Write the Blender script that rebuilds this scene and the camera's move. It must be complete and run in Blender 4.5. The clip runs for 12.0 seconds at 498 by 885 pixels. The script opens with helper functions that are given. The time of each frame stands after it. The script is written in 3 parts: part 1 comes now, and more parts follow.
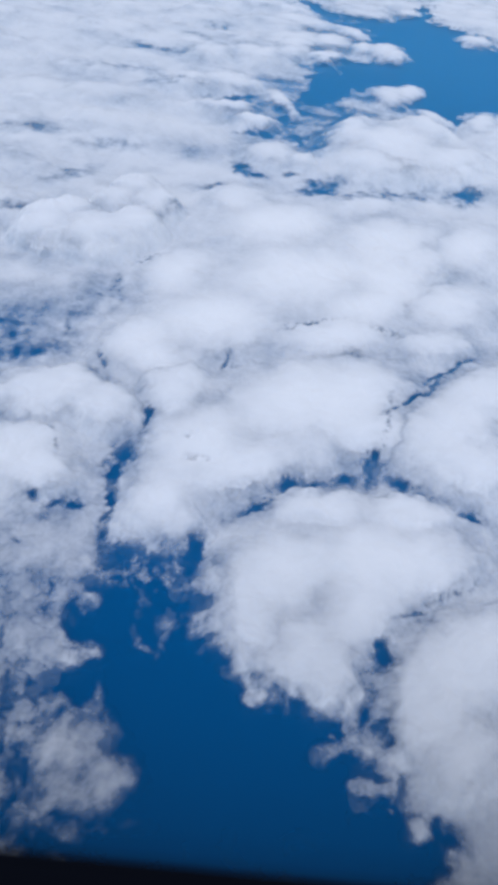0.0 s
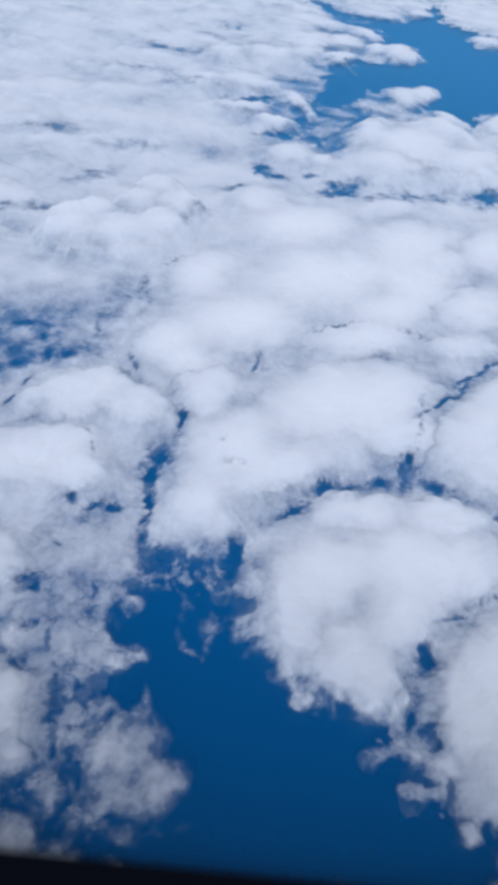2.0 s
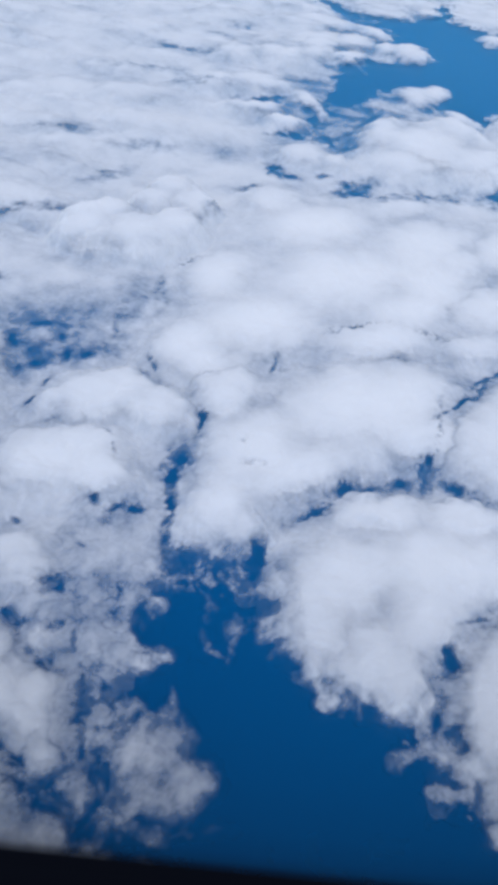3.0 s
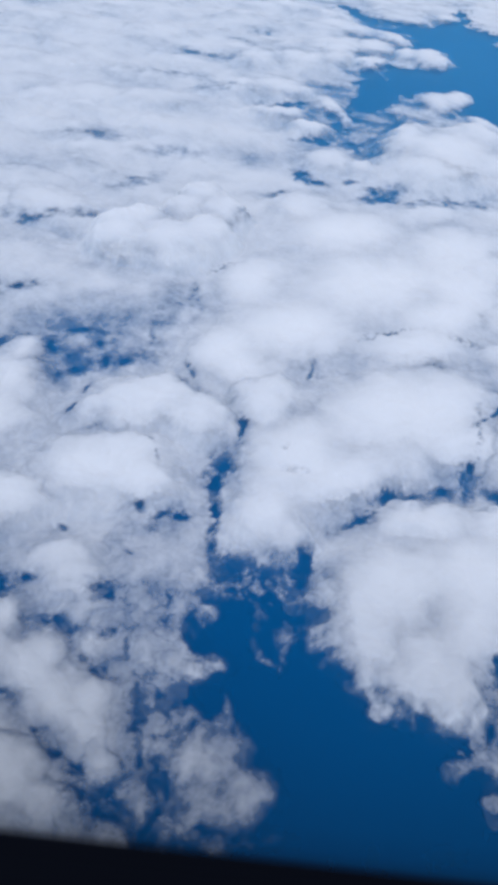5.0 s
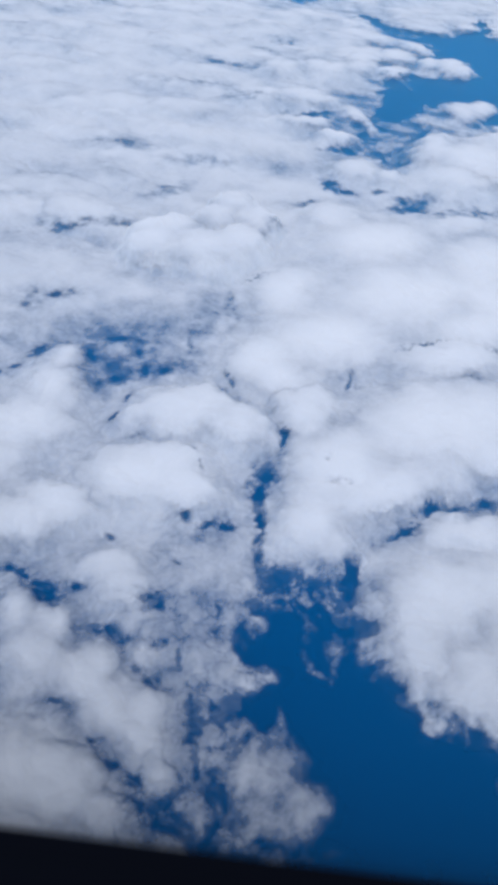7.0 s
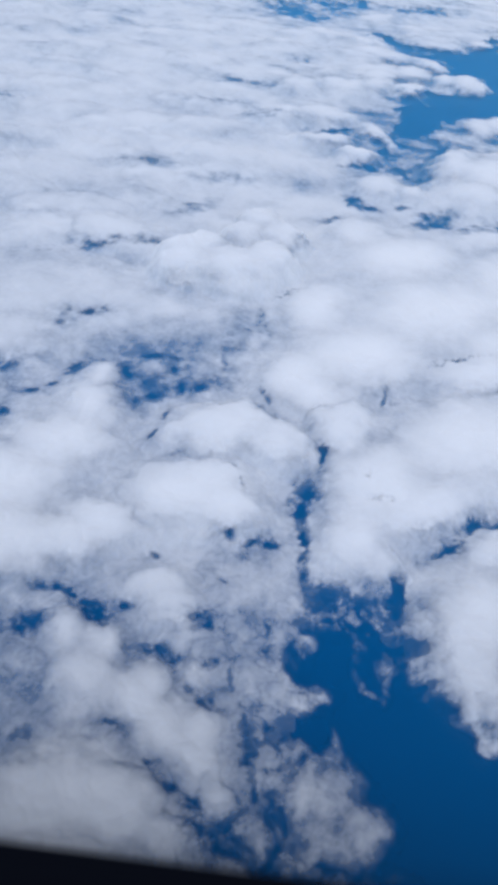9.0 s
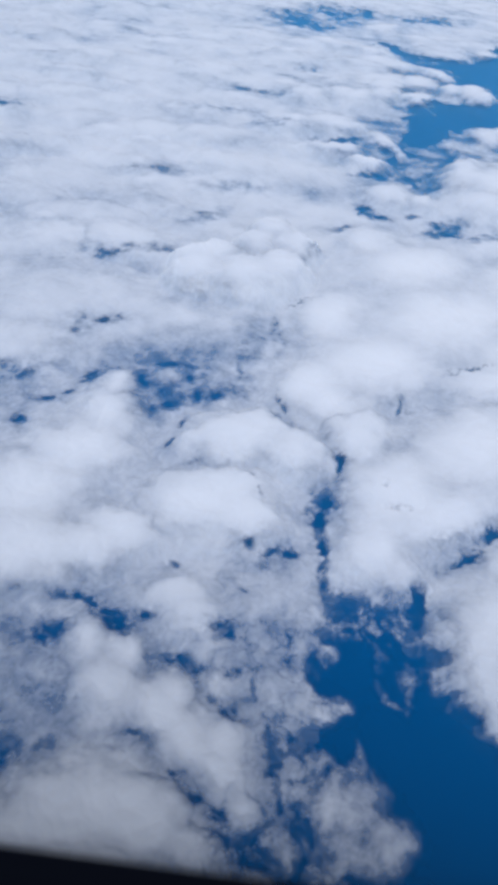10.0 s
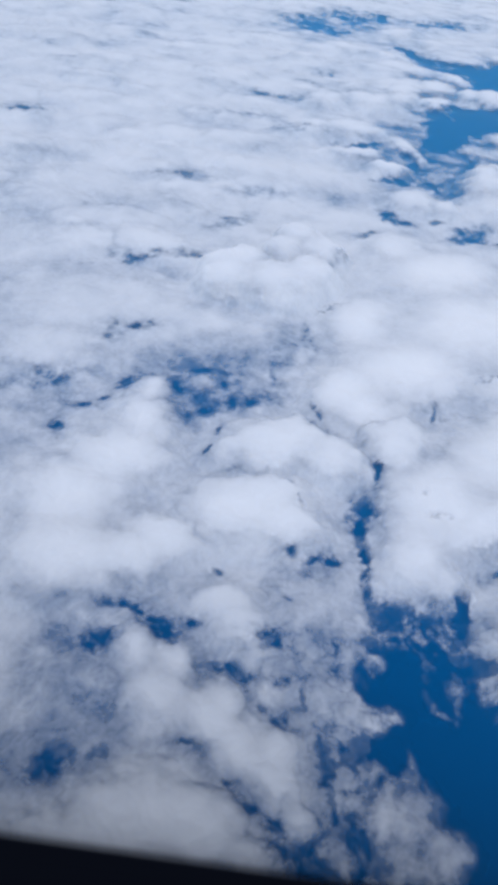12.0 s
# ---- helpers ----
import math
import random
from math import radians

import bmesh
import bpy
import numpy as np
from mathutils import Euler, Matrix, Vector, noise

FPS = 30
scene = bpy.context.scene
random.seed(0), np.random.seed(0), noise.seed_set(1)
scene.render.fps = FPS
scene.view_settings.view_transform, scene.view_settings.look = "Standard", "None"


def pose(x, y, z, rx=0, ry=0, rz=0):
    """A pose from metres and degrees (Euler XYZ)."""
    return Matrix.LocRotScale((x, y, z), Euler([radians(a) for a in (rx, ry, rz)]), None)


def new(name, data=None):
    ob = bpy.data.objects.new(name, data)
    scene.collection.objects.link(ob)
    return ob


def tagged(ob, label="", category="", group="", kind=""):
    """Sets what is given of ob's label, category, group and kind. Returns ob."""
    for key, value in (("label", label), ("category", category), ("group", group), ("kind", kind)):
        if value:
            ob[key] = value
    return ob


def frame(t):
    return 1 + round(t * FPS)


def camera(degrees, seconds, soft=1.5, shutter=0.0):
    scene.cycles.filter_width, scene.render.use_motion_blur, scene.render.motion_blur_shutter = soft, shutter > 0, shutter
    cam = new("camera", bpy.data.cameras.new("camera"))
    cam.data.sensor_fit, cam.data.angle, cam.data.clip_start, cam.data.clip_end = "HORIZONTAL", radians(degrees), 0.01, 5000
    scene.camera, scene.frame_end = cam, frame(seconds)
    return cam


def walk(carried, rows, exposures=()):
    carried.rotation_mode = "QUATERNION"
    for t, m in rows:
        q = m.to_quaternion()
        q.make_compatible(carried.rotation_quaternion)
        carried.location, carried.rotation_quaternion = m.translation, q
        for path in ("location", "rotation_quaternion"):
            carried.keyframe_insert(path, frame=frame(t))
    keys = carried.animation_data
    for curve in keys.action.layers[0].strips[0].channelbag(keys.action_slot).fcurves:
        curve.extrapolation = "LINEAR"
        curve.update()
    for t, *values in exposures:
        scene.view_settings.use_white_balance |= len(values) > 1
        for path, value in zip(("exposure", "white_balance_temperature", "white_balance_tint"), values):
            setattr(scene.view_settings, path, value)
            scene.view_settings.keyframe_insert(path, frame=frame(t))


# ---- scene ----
# The aircraft flies level and straight towards -x above a broken deck of cloud over the sea.
cam = camera(38.90, 12.0, soft=5.0)
SPEED, EYE, DECK, SEA_LEVEL = 17.5, 502.5, 30.0, 14.0
ROWS = [  # seconds and the camera's turn in degrees
    (0, 47.272, -6.320, 3.147),
    (0.5, 47.455, -6.253, 3.130),
    (1, 47.420, -6.335, 3.222),
    (1.5, 47.296, -6.453, 3.213),
    (2, 47.170, -6.471, 3.226),
    (2.5, 47.108, -6.363, 3.291),
    (3, 47.066, -6.403, 3.444),
    (5, 47.257, -6.184, 3.929),
    (5.5, 47.287, -6.237, 4.141),
    (6, 47.479, -6.333, 4.275),
    (6.5, 47.647, -6.165, 4.461),
    (7, 47.645, -6.122, 4.660),
    (9, 48.651, -5.774, 4.852),
    (9.5, 48.835, -5.827, 5.009),
    (10, 49.162, -5.899, 4.972),
    (10.5, 49.369, -6.052, 4.948),
    (11, 49.201, -6.023, 5.085),
    (11.5, 49.263, -5.825, 5.170),
    (12, 49.322, -5.894, 5.333),
]
walk(cam, [(t, pose(-SPEED * t, 0, EYE, rx, ry, rz)) for t, rx, ry, rz in ROWS],
     exposures=[(0, 0.0, 6040, 10.2), (12, 0.0, 6040, 10.2)])

# ---- light ----
SUN_WAY = Vector((0.075, 0.588, -0.805)).normalized()   # the way the sunlight travels
sun_data = bpy.data.lights.new("sun", "SUN")
sun_data.energy, sun_data.angle, sun_data.color = 2.6, radians(0.53), (1.0, 0.975, 0.94)
sun = new("sun", sun_data)
sun.rotation_euler = SUN_WAY.to_track_quat("-Z", "Y").to_euler()
sun.location = -SUN_WAY * 900

world = bpy.data.worlds.new("sky")
scene.world = world
world.use_nodes = True
wn = world.node_tree.nodes
sky = wn.new("ShaderNodeTexSky")
sky.sky_type, sky.sun_disc = "NISHITA", False
sky.sun_elevation = math.asin(-SUN_WAY.z)
sky.sun_rotation = math.atan2(-SUN_WAY.x, -SUN_WAY.y)
sky.altitude, sky.dust_density = 2500, 0.6
world.node_tree.links.new(sky.outputs[0], wn["Background"].inputs[0])
wn["Background"].inputs[1].default_value = 0.098
scene.cycles.transparent_max_bounces = 24


# ---- materials ----
def material(name):
    m = bpy.data.materials.new(name)
    m.use_nodes = True
    nt = m.node_tree
    nt.nodes.clear()
    out = nt.nodes.new("ShaderNodeOutputMaterial")

    def node(kind, **values):
        n = nt.nodes.new(kind)
        for key, value in values.items():
            if key in n.inputs:
                n.inputs[key].default_value = value
        return n
    return m, nt, out, node


def cloud_material():
    """Droplets: a white scatterer whose cover follows the body's depth, frayed by fine eddies."""
    m, nt, out, node = material("cloud_droplets")
    link = nt.links.new
    depth = nt.nodes.new("ShaderNodeAttribute")
    depth.attribute_name = "depth"
    place = nt.nodes.new("ShaderNodeNewGeometry")
    fray = node("ShaderNodeTexNoise", Scale=0.09, Detail=5.0, Roughness=0.58, Distortion=1.2)
    fine = node("ShaderNodeTexNoise", Scale=0.016, Detail=4.0, Roughness=0.5, Distortion=0.8)
    link(place.outputs["Position"], fray.inputs["Vector"])
    link(place.outputs["Position"], fine.inputs["Vector"])

    def step(operation, first, second):
        n = nt.nodes.new("ShaderNodeMath")
        n.operation = operation
        for socket, value in zip(n.inputs, (first, second)):
            if isinstance(value, float):
                socket.default_value = value
            else:
                link(value, socket)
        return n.outputs[0]
    # eddies tear the body most where it is neither clear nor dense
    d = depth.outputs["Fac"]
    held = step("MAXIMUM", step("MINIMUM", d, 1.0), 0.0)
    torn = step("POWER", step("MULTIPLY", step("SUBTRACT", 1.05, held), step("ADD", held, 0.09)), 0.7)
    eddy_sum = step("ADD", step("MULTIPLY", step("SUBTRACT", fray.outputs[0], 0.5), 0.8), step("MULTIPLY", step("SUBTRACT", fine.outputs[0], 0.5), 1.2))
    x = step("MAXIMUM", step("SUBTRACT", step("ADD", d, step("MULTIPLY", torn, eddy_sum)), 0.06), 0.0)
    # what a beam loses on its way
    loss = step("MULTIPLY", step("POWER", x, 1.7), 2.8)
    cover = step("SUBTRACT", 1.0, step("POWER", 2.71828, step("MULTIPLY", loss, -1.0)))
    tint = nt.nodes.new("ShaderNodeMix")
    tint.data_type = "RGBA"
    tint.inputs["A"].default_value = (0.90, 0.91, 0.93, 1)
    tint.inputs["B"].default_value = (0.96, 0.96, 0.97, 1)
    link(fine.outputs[0], tint.inputs["Factor"])
    bump = node("ShaderNodeBump", Strength=0.06, Distance=4.0)
    link(fine.outputs[0], bump.inputs["Height"])
    white = nt.nodes.new("ShaderNodeBsdfDiffuse")
    white.inputs["Roughness"].default_value = 1.0
    link(tint.outputs["Result"], white.inputs["Color"])
    link(bump.outputs[0], white.inputs["Normal"])
    soft = nt.nodes.new("ShaderNodeBsdfTranslucent")
    link(tint.outputs["Result"], soft.inputs["Color"])
    body = nt.nodes.new("ShaderNodeMixShader")
    body.inputs[0].default_value = 0.35
    link(white.outputs[0], body.inputs[1])
    link(soft.outputs[0], body.inputs[2])
    clear = nt.nodes.new("ShaderNodeBsdfTransparent")
    mix = nt.nodes.new("ShaderNodeMixShader")
    link(cover, mix.inputs[0])
    link(clear.outputs[0], mix.inputs[1])
    link(body.outputs[0], mix.inputs[2])
    link(mix.outputs[0], out.inputs["Surface"])
    return m


def sea_material():
    m, nt, out, node = material("sea_water")
    link = nt.links.new
    place = nt.nodes.new("ShaderNodeNewGeometry")
    swell = node("ShaderNodeTexNoise", Scale=0.004, Detail=5.0, Roughness=0.5)
    wave = node("ShaderNodeTexNoise", Scale=0.08, Detail=4.0, Roughness=0.6)
    link(place.outputs["Position"], swell.inputs["Vector"])
    link(place.outputs["Position"], wave.inputs["Vector"])
    tint = nt.nodes.new("ShaderNodeMix")
    tint.data_type = "RGBA"
    tint.inputs["A"].default_value = (0.001, 0.074, 0.225, 1)
    tint.inputs["B"].default_value = (0.002, 0.090, 0.262, 1)
    link(swell.outputs[0], tint.inputs["Factor"])
    bump = node("ShaderNodeBump", Strength=0.15, Distance=1.0)
    link(wave.outputs[0], bump.inputs["Height"])
    water = node("ShaderNodeBsdfPrincipled", Roughness=0.28, IOR=1.33)
    water.subsurface_method = "BURLEY"   # daylight that spreads under the surface
    water.inputs["Subsurface Weight"].default_value = 1.0
    water.inputs["Subsurface Radius"].default_value = (1.0, 1.0, 1.0)
    water.inputs["Subsurface Scale"].default_value = 90.0
    # blue sheen paints the paler haze of the air over distant water
    water.inputs["Sheen Weight"].default_value = 1.0
    water.inputs["Sheen Roughness"].default_value = 0.5
    water.inputs["Sheen Tint"].default_value = (0.08, 0.62, 1.0, 1)
    link(tint.outputs["Result"], water.inputs["Base Color"])
    link(bump.outputs[0], water.inputs["Normal"])
    link(water.outputs[0], out.inputs["Surface"])
    return m


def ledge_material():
    """Cabin plastic, near black for the cabin's shade, with a painted see-through shading lip."""
    m, nt, out, node = material("shaded_cabin_plastic")
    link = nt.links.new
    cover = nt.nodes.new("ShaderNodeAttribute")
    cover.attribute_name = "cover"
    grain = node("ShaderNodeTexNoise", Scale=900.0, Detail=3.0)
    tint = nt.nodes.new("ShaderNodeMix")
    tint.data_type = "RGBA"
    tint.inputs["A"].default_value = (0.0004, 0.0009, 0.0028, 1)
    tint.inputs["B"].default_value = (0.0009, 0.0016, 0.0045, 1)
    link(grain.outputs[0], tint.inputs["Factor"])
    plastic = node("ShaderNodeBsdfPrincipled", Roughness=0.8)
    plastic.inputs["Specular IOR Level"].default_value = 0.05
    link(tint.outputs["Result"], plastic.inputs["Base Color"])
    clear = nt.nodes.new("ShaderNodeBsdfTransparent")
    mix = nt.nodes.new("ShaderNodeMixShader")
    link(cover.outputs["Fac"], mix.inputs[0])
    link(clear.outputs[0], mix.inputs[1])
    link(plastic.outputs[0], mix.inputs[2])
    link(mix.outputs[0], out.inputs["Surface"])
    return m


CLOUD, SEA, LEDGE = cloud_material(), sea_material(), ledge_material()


# ---- meshes ----
def mesh_object(name, verts, quads, mat, parent=None, **values):
    """One smooth mesh from arrays of corners and quads, with a value for each corner."""
    me = bpy.data.meshes.new(name)
    me.vertices.add(len(verts))
    me.vertices.foreach_set("co", np.asarray(verts, np.float32).ravel())
    me.loops.add(quads.size)
    me.loops.foreach_set("vertex_index", quads.astype(np.int32).ravel())
    me.polygons.add(len(quads))
    me.polygons.foreach_set("loop_start", np.arange(0, quads.size, 4, dtype=np.int32))
    me.polygons.foreach_set("use_smooth", np.ones(len(quads), bool))
    me.update(calc_edges=True)
    for key, value in values.items():
        me.attributes.new(key, "FLOAT", "POINT").data.foreach_set("value", np.asarray(value, np.float32).ravel())
    me.materials.append(mat)
    ob = new(name, me)
    ob.parent = parent
    return ob


PERM = np.random.RandomState(7).permutation(256)
TURNS = np.random.RandomState(8).uniform(0, 2 * math.pi, 256)
GX, GY = np.cos(TURNS), np.sin(TURNS)


def eddy(x, y, seed=0):
    """Gradient noise, about -0.7 to 0.7."""
    xi, yi = np.floor(x).astype(int), np.floor(y).astype(int)
    fx, fy = x - xi, y - yi
    u, v = fx * fx * fx * (fx * (fx * 6 - 15) + 10), fy * fy * fy * (fy * (fy * 6 - 15) + 10)

    def corner(i, j):
        k = PERM[(PERM[(PERM[(xi + i) & 255] + yi + j) & 255] + seed) & 255]
        return GX[k] * (fx - i) + GY[k] * (fy - j)
    a, b, c, d = corner(0, 0), corner(1, 0), corner(0, 1), corner(1, 1)
    return (a + (b - a) * u) * (1 - v) + (c + (d - c) * u) * v


def eddies(x, y, size, octaves, seed=0, rough=0.55, puffy=False):
    total, amp = 0.0, 1.0
    for k in range(octaves):
        n = eddy(x / size + 17.3 * k, y / size - 9.1 * k, seed + 31 * k)
        total = total + amp * (np.abs(n) * 2 - 0.5 if puffy else n * 1.4)
        size, amp = size / 2.03, amp * rough
    return total


def sheet(keep):
    """The corners of a grid that are used, and its quads, where all four corners are kept."""
    ny, nx = keep.shape
    idx = np.arange(ny * nx).reshape(ny, nx)
    ok = keep[:-1, :-1] | keep[1:, :-1] | keep[:-1, 1:] | keep[1:, 1:]
    quads = np.stack([idx[:-1, :-1][ok], idx[:-1, 1:][ok], idx[1:, 1:][ok], idx[1:, :-1][ok]], 1)
    used, flat = np.unique(quads, return_inverse=True)
    return used, flat.reshape(-1, 4)


# Blue gaps in the deck: x, y, long radius, short radius, turn
# -- gaps --
OPEN_WATER = [
    (-29, 198, 84, 77, 108), (17, 178, 94, 51, 6), (-49, 308, 55, 37, 93), (-63, 233, 45, 23, 102),
    (-8, 219, 82, 70, 56), (-59, 305, 55, 39, 87), (51, 193, 78, 51, 18), (-22, 249, 72, 55, 53),
    (117, 157, 54, 22, 7), (431, 1907, 242, 128, 71), (128, 1700, 80, 36, 61), (209, 1851, 116, 56, 36),
    (568, 2020, 333, 124, 70), (435, 2484, 160, 85, 119), (470, 2249, 206, 158, 76), (293, 1939, 143, 80, 54),
    (368, 2469, 127, 86, 102), (155, 2557, 82, 38, 139),
]
OPEN_WATER += [
    (520, 2461, 111, 59, 17), (481, 2666, 128, 24, 80), (411, 1662, 77, 29, 74),
]
FAR_GAPS = [
    (-210, 2889, 98, 67, 100), (-77, 3080, 117, 45, 104), (45, 3173, 106, 37, 80), (-138, 2775, 58, 40, 0),
    (302, 3177, 121, 63, 34), (168, 1889, 29, 16.9, 63), (111, 1179, 40, 22, 48), (92, 1192, 18.5, 12.6, 66),
    (-21, 1226, 22, 11.1, 123), (3, 1201, 13.6, 9.9, 169), (56, 1217, 14.8, 7.0, 25), (-2, 1404, 29, 15.1, 18),
    (75, 1396, 30, 12.5, 100), (53, 1484, 43, 10.8, 111), (-67, 1578, 36, 11.1, 13), (372, 1223, 44, 15.6, 43),
    (-772, 1513, 28, 20.0, 154), (-65, 1589, 51, 13.0, 33),
]
FAR_GAPS += [
    (-20, 1400, 28, 12.4, 11), (64, 1411, 27, 19.6, 176), (-24, 1212, 24, 8.5, 114), (172, 1940, 62, 35, 21),
]
MIDDLE_GAPS = [
    (-276, 676, 7.9, 5.7, 15), (-305, 641, 12.4, 4.9, 120), (-248, 613, 18.2, 6.9, 24), (-266, 599, 8.4, 5.3, 168),
    (-246, 569, 7.1, 2.4, 79), (-216, 626, 8.8, 4.3, 34), (-361, 630, 8.9, 3.6, 52), (-249, 649, 8.1, 3.5, 102),
    (-413, 545, 9.6, 6.3, 83), (-363, 638, 7.5, 3.7, 45), (-376, 603, 5.5, 2.4, 42), (-393, 588, 7.4, 3.0, 32),
    (-253, 537, 5.3, 1.7, 69),
]
NEAR_GAPS = [
    (-94, 386, 15.1, 5.5, 95), (-80, 366, 12.5, 10.7, 80), (-60, 353, 11.6, 7.9, 14), (-10, 648, 10.5, 2.2, 81),
    (257, 688, 30, 4.3, 42), (208, 625, 41, 2.5, 48), (-81, 535, 11.4, 3.5, 87), (-96, 483, 13.9, 9.7, 47),
    (-101, 459, 19.3, 4.2, 91), (-96, 428, 21, 3.6, 95), (-96, 402, 9.0, 4.8, 93), (-126, 412, 6.6, 6.3, 37),
    (-142, 412, 8.7, 3.1, 49), (-162, 416, 5.5, 3.3, 157), (-15, 374, 17.2, 6.2, 75), (34, 431, 15.6, 3.7, 31),
    (62, 464, 17.4, 5.1, 30), (90, 475, 10.8, 2.4, 23),
]
NEAR_GAPS += [
    (120, 486, 15.3, 4.3, 22), (147, 502, 10.9, 7.5, 45), (146, 493, 10.8, 7.1, 72), (152, 515, 7.5, 3.9, 69),
    (171, 485, 14.0, 5.0, 160), (138, 294, 11.8, 5.8, 68), (126, 254, 15.9, 3.5, 75), (237, 453, 9.3, 4.6, 180),
    (100, 235, 9.3, 7.8, 48), (109, 214, 8.6, 6.0, 75), (136, 186, 8.9, 7.1, 36),
]
LACE_HOLES = [
    (-169, 324, 6.7, 4.6, 98), (-199, 290, 10.1, 3.2, 157), (-190, 279, 8.4, 3.9, 120), (-160, 290, 5.0, 3.1, 7),
    (-174, 265, 6.4, 2.3, 141), (-124, 326, 7.6, 2.1, 98), (-164, 255, 5.5, 2.3, 146), (-136, 250, 12.1, 2.2, 111),
    (-147, 278, 7.5, 2.0, 100), (-259, 321, 10.6, 7.1, 140), (-234, 332, 5.2, 2.5, 167), (-137, 180, 10.7, 4.5, 16),
    (-133, 165, 11.1, 5.8, 5), (-229, 234, 3.7, 1.6, 180), (-178, 196, 4.8, 2.0, 166), (-164, 185, 5.3, 2.2, 167),
    (-124, 201, 8.9, 2.1, 104), (-164, 368, 4.1, 2.2, 148),
]
LACE_HOLES += [
    (-223, 387, 4.4, 2.6, 144), (-116, 246, 6.4, 3.0, 166), (-97, 242, 11.1, 6.0, 8),
]
LOW_GAPS = [
    (-310, 306, 13.4, 10.5, 17), (-290, 340, 16.1, 4.1, 179), (-261, 328, 10.7, 5.7, 146), (-239, 332, 4.5, 2.7, 9),
    (-297, 249, 14.5, 8.2, 168), (-315, 208, 12.9, 8.9, 32), (-199, 291, 13.2, 4.7, 155), (-177, 323, 6.7, 6.1, 180),
    (-163, 287, 5.7, 3.1, 10), (-175, 265, 6.9, 2.6, 156), (-226, 232, 7.3, 2.7, 172), (-181, 196, 4.3, 2.1, 159),
    (-162, 189, 4.7, 2.4, 149), (-145, 174, 12.1, 7.1, 17), (-285, 220, 9.0, 4.1, 35), (-134, 172, 9.1, 8.1, 25),
    (-197, 209, 4.4, 1.6, 148),
]
THIN_GAPS = [
    (206, 360, 23, 3.4, 32), (180, 747, 18.9, 5.4, 160), (87, 743, 32, 3.3, 26), (175, 748, 11.1, 5.3, 165),
    (166, 565, 38, 2.3, 78), (172, 336, 15.6, 2.0, 23), (-160, 794, 16.7, 4.3, 92), (-133, 853, 20, 6.3, 44),
    (-197, 681, 16.0, 3.9, 94), (-24, 477, 10.7, 3.8, 169), (-33, 508, 5.4, 3.3, 51), (-164, 489, 18.9, 2.2, 113),
    (-141, 621, 19.8, 3.2, 112),
]
FAR_VEINS = [
    (-216, 1662, 47, 16.8, 139), (-148, 2173, 39, 21, 45), (-255, 1879, 56, 26, 179), (-120, 995, 28, 9.1, 67),
    (259, 1196, 118, 11.2, 18), (168, 1158, 49, 9.1, 12), (-64, 1127, 26, 8.9, 43), (-292, 1106, 46, 12.1, 52),
    (-323, 959, 72, 12.7, 13), (-421, 928, 46, 10.6, 18), (-256, 1244, 49, 15.7, 8), (-201, 1635, 61, 19.7, 11),
    (-321, 1704, 76, 21, 18), (-411, 1267, 59, 13.6, 14), (-385, 944, 66, 10.6, 24), (-400, 720, 11.8, 9.1, 60),
    (-439, 625, 30, 10.8, 23), (-373, 744, 40, 10.5, 15),
]
FAR_VEINS += [
    (-287, 1090, 36, 13.2, 54), (43, 1553, 54, 19.1, 141), (144, 1524, 91, 10.4, 63), (105, 1392, 67, 8.8, 82),
    (216, 1162, 73, 13.0, 18), (318, 1199, 66, 13.3, 19),
]
LACE = [
    (-132, 358, 75, 51, 97, 0.8), (-134, 261, 49, 32, 101, 1.0), (-75, 196, 48, 40, 11, 0.3), (-253, 639, 105, 75, 14, 0.4),
    (50, 450, 114, 22, 28, 0.7), (121, 241, 55, 24, 82, 0.9), (7, 320, 57, 17.8, 94, 0.8), (-45, 349, 38, 32, 30, 0.9),
    (-303, 268, 63, 55, 149, 0.55), (-219, 233, 47, 15.5, 152, 0.5), (-174, 302, 52, 39, 13, 0.7), (-167, 188, 31, 22, 94, 0.7),
    (-406, 580, 82, 48, 34, 0.4), (155, 1475, 211, 109, 77, 0.3), (-170, 188, 52, 13.7, 167, 0.6),
]
THIN_VEIL = [
    (146, 1821, 403, 214, 74, 0.35), (64, 1455, 150, 111, 91, 0.3), (271, 2403, 273, 244, 53, 0.3), (-99, 2864, 344, 256, 60, 0.3),
    (-39, 1318, 132, 115, 84, 0.2), (263, 2409, 237, 203, 80, 0.3), (-203, 722, 109, 54, 47, 0.08),
]
HAZE = [
    (-255, 709, 76, 51, 16, 0.26), (-253, 639, 72, 48, 27, 0.18), (-187, 779, 58, 27, 72, 0.22), (-359, 623, 27, 23, 122, 0.2),
    (-324, 236, 41, 31, 123, 0.26), (-290, 229, 32, 21, 42, 0.3), (-322, 209, 31, 19.9, 26, 0.3), (-300, 280, 38, 24, 110, 0.16),
    (-339, 283, 30, 23, 125, 0.18), (-240, 228, 25, 9.8, 7, 0.22), (-191, 210, 28, 14.8, 153, 0.22), (-75, 191, 42, 34, 173, 0.1),
    (-141, 303, 65, 34, 100, 0.08),
]
# -- end of the gaps --


